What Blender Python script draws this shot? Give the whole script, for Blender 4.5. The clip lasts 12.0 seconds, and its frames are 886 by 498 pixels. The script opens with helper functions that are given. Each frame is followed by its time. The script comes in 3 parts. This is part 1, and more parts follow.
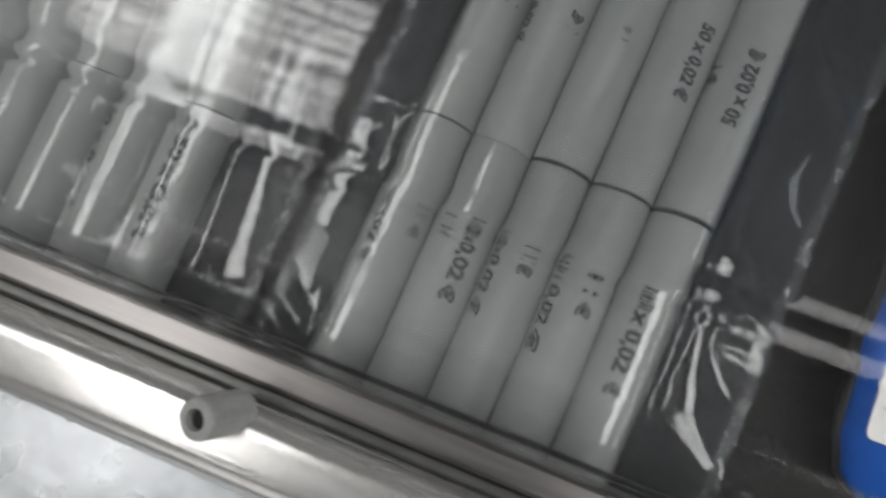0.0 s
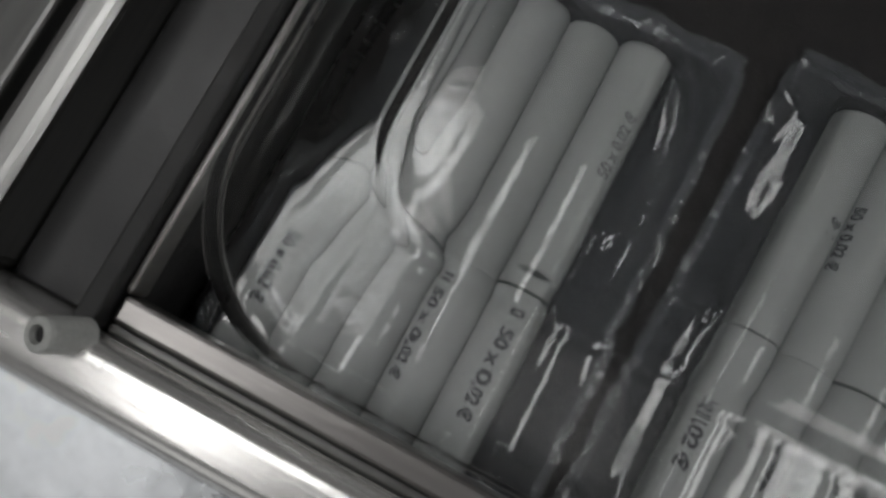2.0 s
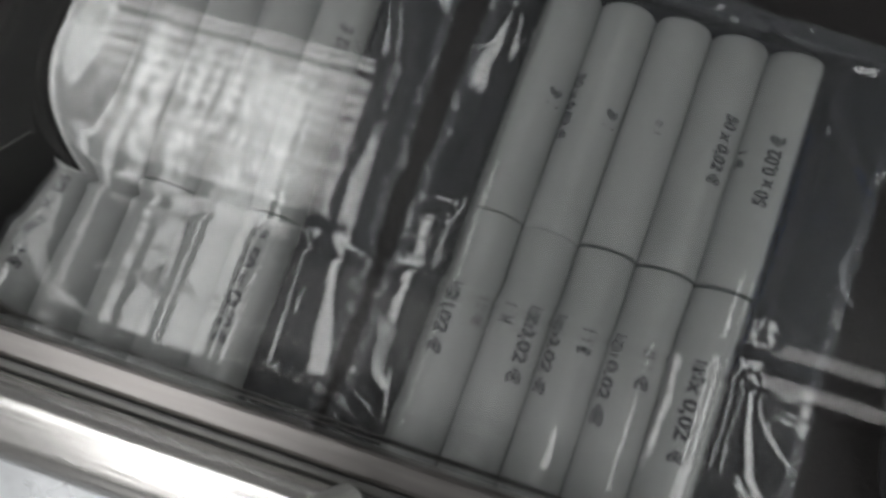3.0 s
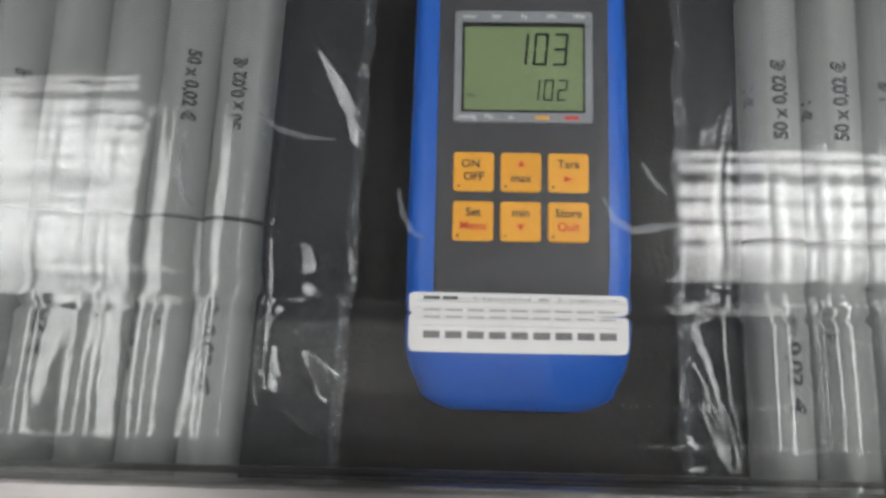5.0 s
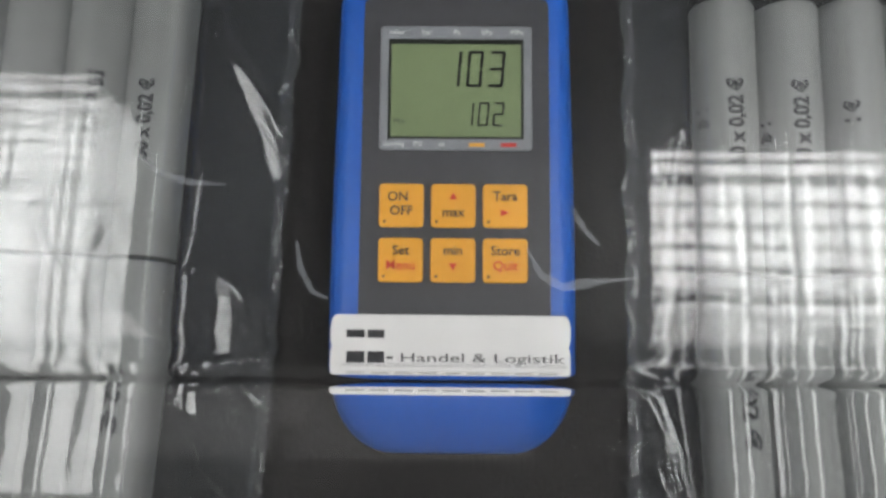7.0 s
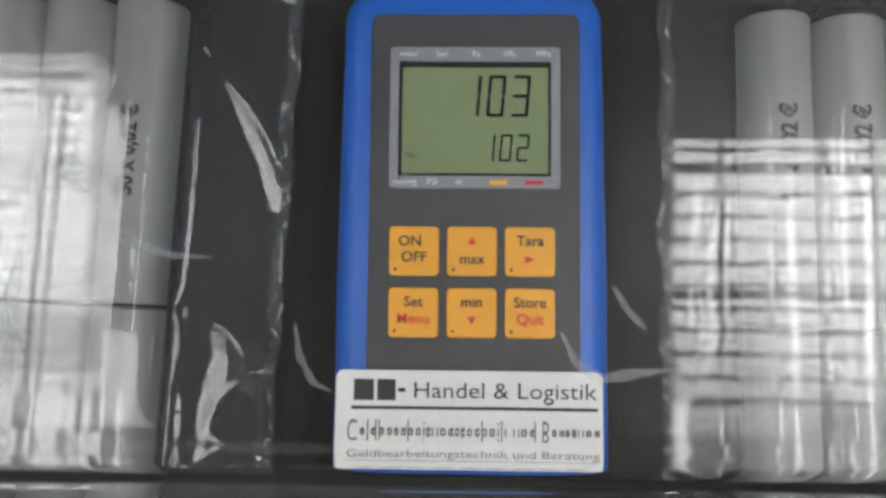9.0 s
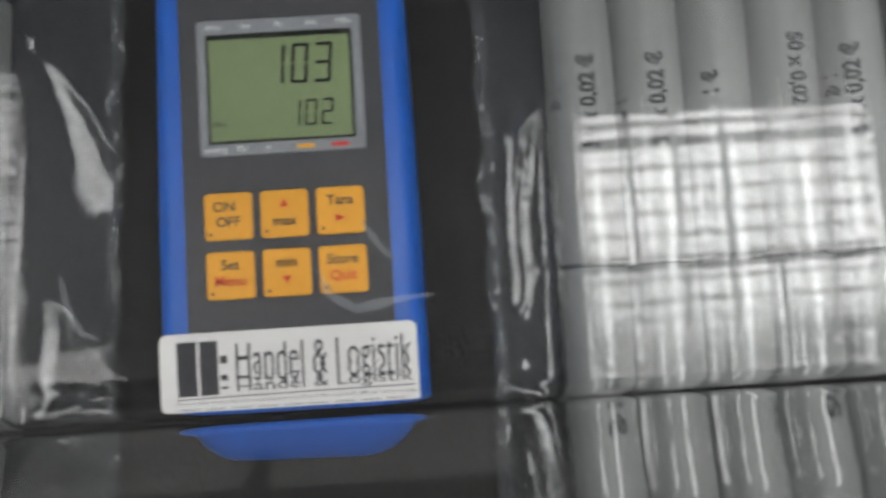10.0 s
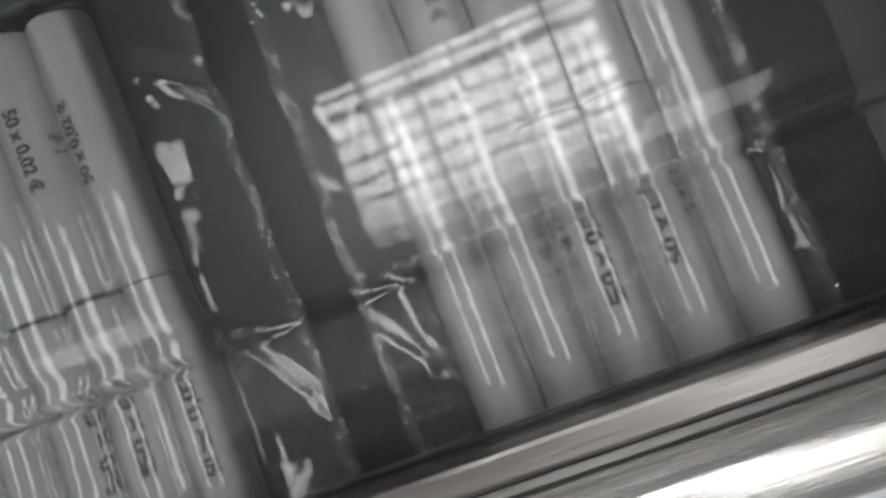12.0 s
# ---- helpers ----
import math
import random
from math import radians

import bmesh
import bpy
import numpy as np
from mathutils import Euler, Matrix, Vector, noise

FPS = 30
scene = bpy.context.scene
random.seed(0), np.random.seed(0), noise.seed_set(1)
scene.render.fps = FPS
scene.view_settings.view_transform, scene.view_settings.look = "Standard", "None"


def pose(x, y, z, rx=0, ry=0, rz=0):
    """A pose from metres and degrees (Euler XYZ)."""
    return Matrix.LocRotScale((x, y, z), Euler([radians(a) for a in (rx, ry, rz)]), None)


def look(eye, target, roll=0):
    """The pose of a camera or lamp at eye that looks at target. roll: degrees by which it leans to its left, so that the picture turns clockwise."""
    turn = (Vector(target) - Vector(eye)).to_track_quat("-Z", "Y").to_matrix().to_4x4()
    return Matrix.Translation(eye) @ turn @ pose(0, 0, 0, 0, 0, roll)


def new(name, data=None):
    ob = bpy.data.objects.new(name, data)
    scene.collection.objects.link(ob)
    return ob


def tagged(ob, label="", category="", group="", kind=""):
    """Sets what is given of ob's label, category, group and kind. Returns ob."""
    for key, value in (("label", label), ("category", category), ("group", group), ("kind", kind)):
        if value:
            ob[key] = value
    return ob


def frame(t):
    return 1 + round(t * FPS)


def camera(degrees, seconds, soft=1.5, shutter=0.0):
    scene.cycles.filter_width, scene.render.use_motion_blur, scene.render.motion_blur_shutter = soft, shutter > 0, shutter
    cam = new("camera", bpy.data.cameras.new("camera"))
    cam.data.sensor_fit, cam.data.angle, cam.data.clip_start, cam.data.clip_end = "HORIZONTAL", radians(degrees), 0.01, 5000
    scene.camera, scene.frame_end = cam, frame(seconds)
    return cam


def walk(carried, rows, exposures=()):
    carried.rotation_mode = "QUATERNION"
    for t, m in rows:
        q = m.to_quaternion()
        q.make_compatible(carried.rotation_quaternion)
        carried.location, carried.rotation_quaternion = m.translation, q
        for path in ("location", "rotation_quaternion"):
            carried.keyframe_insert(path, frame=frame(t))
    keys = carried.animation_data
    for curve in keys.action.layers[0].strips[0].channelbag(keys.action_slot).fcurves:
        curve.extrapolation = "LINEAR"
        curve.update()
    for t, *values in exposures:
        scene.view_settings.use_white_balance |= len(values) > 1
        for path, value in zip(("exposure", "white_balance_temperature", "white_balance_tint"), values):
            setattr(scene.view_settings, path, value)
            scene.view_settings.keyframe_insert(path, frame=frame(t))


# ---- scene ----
cam = camera(60.0, 12.0, soft=3.0, shutter=0.25)
PATH = [
    (0, (-0.1328, -0.0584, 0.2434, 6.45, 4.00, 21.46)),
    (0.5, (-0.1735, -0.0595, 0.2531, 7.36, 5.58, 24.81)),
    (1, (-0.2296, -0.0611, 0.2625, 7.68, 4.18, 28.13)),
    (1.5, (-0.2596, -0.0564, 0.2700, 8.06, 2.43, 29.08)),
    (2, (-0.2519, -0.0585, 0.2677, 9.00, 0.96, 27.85)),
    (2.5, (-0.2153, -0.0541, 0.2726, 8.61, 2.37, 23.08)),
    (3, (-0.1583, -0.0584, 0.2636, 10.25, 3.01, 17.88)),
    (3.5, (-0.1154, -0.0539, 0.2603, 9.72, 1.56, 12.72)),
    (5.5, (-0.0076, -0.0490, 0.2606, 7.59, 1.25, 0.12)),
    (6, (-0.0087, -0.0475, 0.2609, 7.20, 0.86, 0.06)),
    (6.5, (-0.0058, -0.0418, 0.2594, 7.04, 0.68, 0.21)),
    (7, (-0.0007, -0.0310, 0.2409, 7.12, 0.49, 0.54)),
    (9, (-0.0033, -0.0064, 0.2211, 4.37, 1.14, 0.58)),
    (9.5, (-0.0049, -0.0154, 0.2218, 5.58, 0.86, 0.78)),
    (10, (0.0377, -0.0207, 0.2277, 4.80, -0.54, -3.55)),
    (10.5, (0.0771, -0.0237, 0.2382, 4.69, -4.01, -9.32)),
    (11, (0.1218, -0.0264, 0.2484, 3.70, -5.57, -13.28)),
    (11.5, (0.1905, -0.0285, 0.2413, 1.59, -2.36, -17.55)),
    (12, (0.2735, -0.0390, 0.2316, -1.20, 6.99, -21.19)),
]
EXPOSURES = [(0, -0.75), (1, -1.1), (2.5, -1.25), (3.5, -0.9), (5.5, -0.75), (9.5, -0.8), (10.5, -1.0), (12, -1.05)]
walk(cam, [(t, pose(*row)) for t, row in PATH], EXPOSURES)

# ---- light ----
world = bpy.data.worlds.new("world")
scene.world = world
world.use_nodes = True
world.node_tree.nodes["Background"].inputs[0].default_value = (0.85, 0.9, 1.0, 1)
world.node_tree.nodes["Background"].inputs[1].default_value = 0.3
# added fill lamp with no seen source, set in the south wall's opening
added_fill_light = new("added_fill_light", bpy.data.lights.new("added_fill_light", "AREA"))
added_fill_light.data.shape, added_fill_light.data.size, added_fill_light.data.size_y = "RECTANGLE", 1.5, 1.1
added_fill_light.data.energy, added_fill_light.data.color = 6, (1.0, 0.98, 0.95)
added_fill_light.matrix_world = look((-0.5, -1.99, 1.25), (-0.5, 0, 0.9))


# ---- materials ----
def material(name, colour, rough=0.5, metal=0.0, vary=0.0, scale=60.0, bump=0.0, bump_scale=400.0, spec=0.5, coat=0.0, stretch=(1, 1, 1), rand=0.0):
    m = bpy.data.materials.new(name)
    m.use_nodes = True
    n, l = m.node_tree.nodes, m.node_tree.links
    b = n["Principled BSDF"]
    b.inputs["Base Color"].default_value = (*colour, 1)
    b.inputs["Roughness"].default_value = rough
    b.inputs["Metallic"].default_value = metal
    b.inputs["Specular IOR Level"].default_value = spec
    b.inputs["Coat Weight"].default_value = coat
    co = n.new("ShaderNodeTexCoord")
    mp = n.new("ShaderNodeMapping")
    mp.inputs["Scale"].default_value = stretch
    l.new(co.outputs["Object"], mp.inputs["Vector"])
    if vary:
        big, fine = n.new("ShaderNodeTexNoise"), n.new("ShaderNodeTexNoise")
        big.inputs["Scale"].default_value, fine.inputs["Scale"].default_value = scale, scale * 7
        big.inputs["Detail"].default_value = 5
        for t in (big, fine):
            l.new(mp.outputs[0], t.inputs["Vector"])
        add = n.new("ShaderNodeMath")
        add.operation = "ADD"
        l.new(big.outputs[0], add.inputs[0])
        l.new(fine.outputs[0], add.inputs[1])
        last = add.outputs[0]
        if rand:
            info, mul, ad2 = n.new("ShaderNodeObjectInfo"), n.new("ShaderNodeMath"), n.new("ShaderNodeMath")
            mul.operation, mul.inputs[1].default_value = "MULTIPLY", rand
            l.new(info.outputs["Random"], mul.inputs[0])
            l.new(mul.outputs[0], ad2.inputs[0])
            l.new(last, ad2.inputs[1])
            last = ad2.outputs[0]
        ramp = n.new("ShaderNodeMapRange")
        ramp.inputs[1].default_value, ramp.inputs[2].default_value = 0.6, 1.4
        ramp.inputs[3].default_value, ramp.inputs[4].default_value = 1 - vary, 1 + vary
        l.new(last, ramp.inputs[0])
        mix = n.new("ShaderNodeVectorMath")
        mix.operation = "SCALE"
        mix.inputs[0].default_value = colour
        l.new(ramp.outputs[0], mix.inputs["Scale"])
        l.new(mix.outputs[0], b.inputs["Base Color"])
        rr = n.new("ShaderNodeMapRange")
        rr.inputs[1].default_value, rr.inputs[2].default_value = 0.6, 1.4
        rr.inputs[3].default_value, rr.inputs[4].default_value = max(0, rough - vary * 0.4), min(1, rough + vary * 0.4)
        l.new(add.outputs[0], rr.inputs[0])
        l.new(rr.outputs[0], b.inputs["Roughness"])
    if bump:
        t, bp = n.new("ShaderNodeTexNoise"), n.new("ShaderNodeBump")
        t.inputs["Scale"].default_value = bump_scale
        bp.inputs["Strength"].default_value, bp.inputs["Distance"].default_value = bump, 0.001
        l.new(mp.outputs[0], t.inputs["Vector"])
        l.new(t.outputs[0], bp.inputs["Height"])
        l.new(bp.outputs[0], b.inputs["Normal"])
    return m


def film_material(name, rough, haze, gloss):
    """Clear plastic film: see-through, glossy by Fresnel, with a faint milky haze."""
    m = bpy.data.materials.new(name)
    m.use_nodes = True
    n, l = m.node_tree.nodes, m.node_tree.links
    n.remove(n["Principled BSDF"])
    out = n["Material Output"]
    clear, shine, milk = n.new("ShaderNodeBsdfTransparent"), n.new("ShaderNodeBsdfGlossy"), n.new("ShaderNodeBsdfDiffuse")
    clear.inputs[0].default_value = (0.95, 0.96, 0.96, 1)
    shine.inputs["Roughness"].default_value = rough
    milk.inputs[0].default_value = (0.62, 0.67, 0.74, 1)
    fres, mul = n.new("ShaderNodeFresnel"), n.new("ShaderNodeMath")
    fres.inputs[0].default_value = 1.5
    mul.operation, mul.inputs[1].default_value, mul.use_clamp = "MULTIPLY", gloss, True
    co, tx, bp = n.new("ShaderNodeTexCoord"), n.new("ShaderNodeTexNoise"), n.new("ShaderNodeBump")
    tx.inputs["Scale"].default_value = 30
    tx.inputs["Detail"].default_value = 4
    bp.inputs["Strength"].default_value, bp.inputs["Distance"].default_value = 0.3, 0.0015
    l.new(co.outputs["Object"], tx.inputs["Vector"])
    l.new(tx.outputs[0], bp.inputs["Height"])
    l.new(bp.outputs[0], shine.inputs["Normal"])
    a, b = n.new("ShaderNodeMixShader"), n.new("ShaderNodeMixShader")
    a.inputs[0].default_value = haze
    l.new(clear.outputs[0], a.inputs[1])
    l.new(milk.outputs[0], a.inputs[2])
    l.new(fres.outputs[0], mul.inputs[0])
    l.new(mul.outputs[0], b.inputs[0])
    l.new(a.outputs[0], b.inputs[1])
    l.new(shine.outputs[0], b.inputs[2])
    l.new(b.outputs[0], out.inputs[0])
    return m


def acrylic_material():
    """Clear acrylic: sharp refraction, a slightly wavy mirror and a faint broad sheen from fine wear."""
    m = bpy.data.materials.new("acrylic")
    m.use_nodes = True
    n, l = m.node_tree.nodes, m.node_tree.links
    n.remove(n["Principled BSDF"])
    through_it, sharp, broad = n.new("ShaderNodeBsdfRefraction"), n.new("ShaderNodeBsdfGlossy"), n.new("ShaderNodeBsdfGlossy")
    through_it.inputs["Color"].default_value = (0.985, 0.99, 0.99, 1)
    through_it.inputs["Roughness"].default_value = 0.0
    through_it.inputs["IOR"].default_value = 1.49
    sharp.inputs["Roughness"].default_value = 0.02
    broad.inputs["Roughness"].default_value = 0.24
    co, tx, bp = n.new("ShaderNodeTexCoord"), n.new("ShaderNodeTexNoise"), n.new("ShaderNodeBump")
    tx.inputs["Scale"].default_value, tx.inputs["Detail"].default_value = 22, 3
    bp.inputs["Strength"].default_value, bp.inputs["Distance"].default_value = 0.15, 0.0006
    l.new(co.outputs["Object"], tx.inputs["Vector"])
    l.new(tx.outputs[0], bp.inputs["Height"])
    l.new(bp.outputs[0], sharp.inputs["Normal"])
    fres, gloss, both = n.new("ShaderNodeFresnel"), n.new("ShaderNodeMixShader"), n.new("ShaderNodeMixShader")
    fres.inputs["IOR"].default_value = 1.49
    gloss.inputs[0].default_value = 0.28
    l.new(sharp.outputs[0], gloss.inputs[1])
    l.new(broad.outputs[0], gloss.inputs[2])
    l.new(fres.outputs[0], both.inputs[0])
    l.new(through_it.outputs[0], both.inputs[1])
    l.new(gloss.outputs[0], both.inputs[2])
    l.new(both.outputs[0], n["Material Output"].inputs[0])
    return m


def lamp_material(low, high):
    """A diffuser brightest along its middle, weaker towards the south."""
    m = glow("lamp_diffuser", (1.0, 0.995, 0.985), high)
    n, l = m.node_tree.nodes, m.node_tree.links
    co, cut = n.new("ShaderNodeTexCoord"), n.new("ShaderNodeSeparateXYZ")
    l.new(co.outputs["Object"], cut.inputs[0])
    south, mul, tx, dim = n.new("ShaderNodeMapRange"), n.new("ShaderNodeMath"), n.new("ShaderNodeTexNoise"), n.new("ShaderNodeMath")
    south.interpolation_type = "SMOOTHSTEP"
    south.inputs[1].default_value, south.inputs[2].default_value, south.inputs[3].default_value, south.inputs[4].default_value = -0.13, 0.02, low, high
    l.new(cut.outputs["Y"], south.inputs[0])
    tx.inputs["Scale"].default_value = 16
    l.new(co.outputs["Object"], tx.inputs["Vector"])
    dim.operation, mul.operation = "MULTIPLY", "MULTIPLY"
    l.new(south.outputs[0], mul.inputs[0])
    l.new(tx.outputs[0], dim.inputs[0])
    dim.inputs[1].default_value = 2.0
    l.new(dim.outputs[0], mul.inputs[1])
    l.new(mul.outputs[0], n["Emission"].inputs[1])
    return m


def glow(name, colour, strength):
    m = bpy.data.materials.new(name)
    m.use_nodes = True
    n, l = m.node_tree.nodes, m.node_tree.links
    n.remove(n["Principled BSDF"])
    e = n.new("ShaderNodeEmission")
    e.inputs[0].default_value, e.inputs[1].default_value = (*colour, 1), strength
    l.new(e.outputs[0], n["Material Output"].inputs[0])
    return m


PAPER = material("roll_paper", (0.35, 0.354, 0.344), 0.6, vary=0.10, scale=25, bump=0.12, bump_scale=300, rand=0.5)
PAPER_END = material("roll_end_paper", (0.32, 0.32, 0.31), 0.7, vary=0.12, scale=80, bump=0.2)
INK = material("black_ink", (0.03, 0.03, 0.035), 0.6, vary=0.3, scale=900)
FAINT_INK = material("faded_ink", (0.16, 0.16, 0.16), 0.6, vary=0.3, scale=900)
FILM = film_material("bag_film", 0.055, 0.05, 2.6)
SEAL = film_material("bag_seal_film", 0.12, 0.07, 1.8)
ACRYLIC = acrylic_material()
SCRATCH = film_material("scuffed_acrylic", 0.4, 0.22, 1.0)
BOARD = material("black_board", (0.017, 0.015, 0.015), 0.55, vary=0.35, scale=30, bump=0.3, bump_scale=700, spec=0.2)
PAN = material("dark_chamber", (0.03, 0.03, 0.031), 0.4, vary=0.3, scale=12, bump=0.1)
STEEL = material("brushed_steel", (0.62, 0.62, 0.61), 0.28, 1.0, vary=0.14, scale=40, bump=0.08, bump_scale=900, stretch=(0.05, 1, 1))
# lit copy of brushed_steel: the bar's highlight is put into its pale colour
BAR = material("highlit_bar", (0.93, 0.92, 0.90), 0.27, 0.75, vary=0.10, scale=40, bump=0.08, bump_scale=900, stretch=(0.05, 1, 1))
LEDGE = material("dull_steel", (0.36, 0.345, 0.335), 0.33, 1.0, vary=0.2, scale=30, bump=0.1, bump_scale=700, stretch=(0.1, 1, 1))
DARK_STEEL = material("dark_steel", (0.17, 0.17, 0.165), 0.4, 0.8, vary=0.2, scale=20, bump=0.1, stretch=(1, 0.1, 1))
# darker copy of brushed_steel: the light on the rails is offset in its colour
STEEL_SIDE = material("dimmed_side_steel", (0.38, 0.38, 0.37), 0.36, 1.0, vary=0.14, scale=40, bump=0.08, bump_scale=900, stretch=(1, 0.05, 1))
# pale tone stands in for light reflected by the deck; smears vary at random
DECK = material("deck_steel", (0.78, 0.81, 0.84), 0.36, 0.6, vary=0.42, scale=11, bump=0.15, bump_scale=120)
RUBBER = material("black_rubber", (0.02, 0.02, 0.02), 0.6, vary=0.3, scale=60, bump=0.2)
GREY_RUBBER = material("grey_rubber", (0.46, 0.47, 0.45), 0.55, vary=0.15, scale=90, bump=0.1)
BLUE = material("blue_plastic", (0.010, 0.098, 0.45), 0.42, vary=0.08, scale=50, bump=0.05, bump_scale=1500)
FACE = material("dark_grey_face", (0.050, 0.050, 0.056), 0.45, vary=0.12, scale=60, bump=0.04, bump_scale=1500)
BEZEL = material("grey_bezel", (0.22, 0.23, 0.25), 0.4, vary=0.08, scale=80)
LCD = material("lcd_green", (0.19, 0.24, 0.13), 0.25, vary=0.06, scale=30)
SEGMENT = material("lcd_segment", (0.015, 0.018, 0.014), 0.3)
ORANGE = material("orange_key", (0.72, 0.33, 0.025), 0.45, vary=0.06, scale=90)
RED = material("red_print", (0.55, 0.03, 0.02), 0.5)
WHITE_PRINT = material("white_print", (0.7, 0.7, 0.72), 0.5)
LABEL = material("white_label", (0.74, 0.73, 0.72), 0.4, vary=0.05, scale=60, bump=0.05)
WALL = material("wall_paint", (0.55, 0.55, 0.54), 0.8, vary=0.05, scale=2, bump=0.1, bump_scale=80)
CEIL = material("ceiling_paint", (0.13, 0.13, 0.13), 0.9, vary=0.04, scale=2)
FLOOR = material("grey_floor", (0.16, 0.16, 0.17), 0.6, vary=0.15, scale=3)
HOUSING = material("lamp_housing", (0.16, 0.16, 0.17), 0.5, vary=0.1, scale=20)
SLAT = material("lamp_louvre", (0.8, 0.8, 0.8), 0.4, vary=0.05, scale=20)
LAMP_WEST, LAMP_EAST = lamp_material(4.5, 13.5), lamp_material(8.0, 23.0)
TUBE = glow("ceiling_panel", (1.0, 0.985, 0.975), 8.5)


# ---- mesh helpers ----
def mesh_of(bm, name, mat, smooth=False, turn=True):
    me = bpy.data.meshes.new(name)
    if turn:
        bmesh.ops.recalc_face_normals(bm, faces=bm.faces)
    bm.to_mesh(me)
    bm.free()
    me.materials.append(mat)
    if smooth:
        for p in me.polygons:
            p.use_smooth = True
    return me


def part(name, bm, mat, parent, label="", smooth=False, turn=True):
    ob = new(name, mesh_of(bm, name, mat, smooth, turn))
    ob.parent = parent
    if label:
        tagged(ob, label)
    return ob


def empty(name, m, label, category, group="", kind=""):
    ob = new(name)
    ob.empty_display_size = 0.02
    ob.matrix_world = m
    return tagged(ob, label, category, group, kind)


def box(x0, x1, y0, y1, z0, z1, bevel=0.0, seg=2):
    bm = bmesh.new()
    bmesh.ops.create_cube(bm, size=1)
    bmesh.ops.scale(bm, vec=(x1 - x0, y1 - y0, z1 - z0), verts=bm.verts)
    bmesh.ops.translate(bm, vec=((x0 + x1) / 2, (y0 + y1) / 2, (z0 + z1) / 2), verts=bm.verts)
    if bevel:
        bmesh.ops.bevel(bm, geom=bm.edges[:], offset=bevel, segments=seg, affect="EDGES", profile=0.5)
    return bm


def round_rect(x0, x1, y0, y1, r, steps=6):
    pts = []
    for cx, cy, a0 in ((x1 - r, y1 - r, 0), (x0 + r, y1 - r, 90), (x0 + r, y0 + r, 180), (x1 - r, y0 + r, 270)):
        for k in range(steps + 1):
            a = radians(a0 + 90 * k / steps)
            pts.append((cx + r * math.cos(a), cy + r * math.sin(a)))
    return pts


def loft(rings, bm=None, cap_first=True, cap_last=True):
    """Skin over closed rings of (x, y, z) with equal counts."""
    bm = bm or bmesh.new()
    rows = [[bm.verts.new(p) for p in ring] for ring in rings]
    n = len(rows[0])
    for a, b in zip(rows, rows[1:]):
        for k in range(n):
            bm.faces.new((a[k], a[(k + 1) % n], b[(k + 1) % n], b[k]))
    if cap_first:
        bm.faces.new(rows[0][::-1])
    if cap_last:
        bm.faces.new(rows[-1])
    return bm


def slab(x0, x1, y0, y1, z0, z1, r, edge=0.0, steps=6):
    """A plate with rounded corners and a softened upper edge."""
    ring = lambda i, z: [(x, y, z) for x, y in round_rect(x0 + i, x1 - i, y0 + i, y1 - i, max(r - i, 1e-5), steps)]
    rings = [ring(0, z0), ring(0, z1 - edge)]
    if edge:
        rings += [ring(edge * 0.3, z1 - edge * 0.3), ring(edge, z1)]
    return loft(rings)


def letters(body, size, bold=0.0, shear=0.0):
    """Vertices and faces of words in the built-in font, centred on the origin."""
    cu = bpy.data.curves.new("letters", "FONT")
    cu.body, cu.size, cu.align_x, cu.align_y, cu.resolution_u = body, size, "CENTER", "CENTER", 3
    cu.offset, cu.shear = bold, shear
    ob = bpy.data.objects.new("letters", cu)
    scene.collection.objects.link(ob)
    dg = bpy.context.evaluated_depsgraph_get()
    me = bpy.data.meshes.new_from_object(ob.evaluated_get(dg))
    bpy.data.objects.remove(ob)
    bm = bmesh.new()
    bm.from_mesh(me)
    bpy.data.meshes.remove(me)
    return bm


def flat_text(body, size, x, y, z, mat, parent, name="lettering", width=0.0, bold=0.0, shear=0.0):
    bm = letters(body, size, bold, shear)
    if width:
        w = max(v.co.x for v in bm.verts) - min(v.co.x for v in bm.verts)
        bmesh.ops.scale(bm, vec=(width / w, 1, 1), verts=bm.verts)
    bmesh.ops.translate(bm, vec=(x, y, z), verts=bm.verts)
    return part(name, bm, mat, parent)


# ---- the room ----
def plain(name, bm, mat, label, category):
    ob = new(name, mesh_of(bm, name, mat))
    return tagged(ob, label, category, kind="structure")


plain("floor", box(-2.1, 2.1, -2.1, 2.1, -1.0, -0.9), FLOOR, "grey sealed workshop floor", "floor")
plain("ceiling", box(-2.1, 2.1, -2.1, 2.1, 2.3, 2.4), CEIL, "grey painted ceiling of the workshop", "ceiling")
plain("wall_north", box(-2.1, 2.1, 2.0, 2.1, -0.9, 2.3), WALL, "plain light grey painted wall", "wall")
plain("wall_west", box(-2.1, -2.0, -2.0, 2.0, -0.9, 2.3), WALL, "plain light grey painted wall", "wall")
plain("wall_east", box(2.0, 2.1, -2.0, 2.0, -0.9, 2.3), WALL, "plain light grey painted wall", "wall")
bm = box(-2.1, -1.3, -2.1, -2.0, -0.9, 2.3)
for a in ((0.3, 2.1, -0.9, 2.3), (-1.3, 0.3, -0.9, 0.65), (-1.3, 0.3, 1.85, 2.3)):
    other = box(a[0], a[1], -2.1, -2.0, a[2], a[3])
    me = bpy.data.meshes.new("tmp")
    other.to_mesh(me)
    other.free()
    bm.from_mesh(me)
    bpy.data.meshes.remove(me)
plain("wall_south", bm, WALL, "light grey wall with an opening for the added window", "wall")

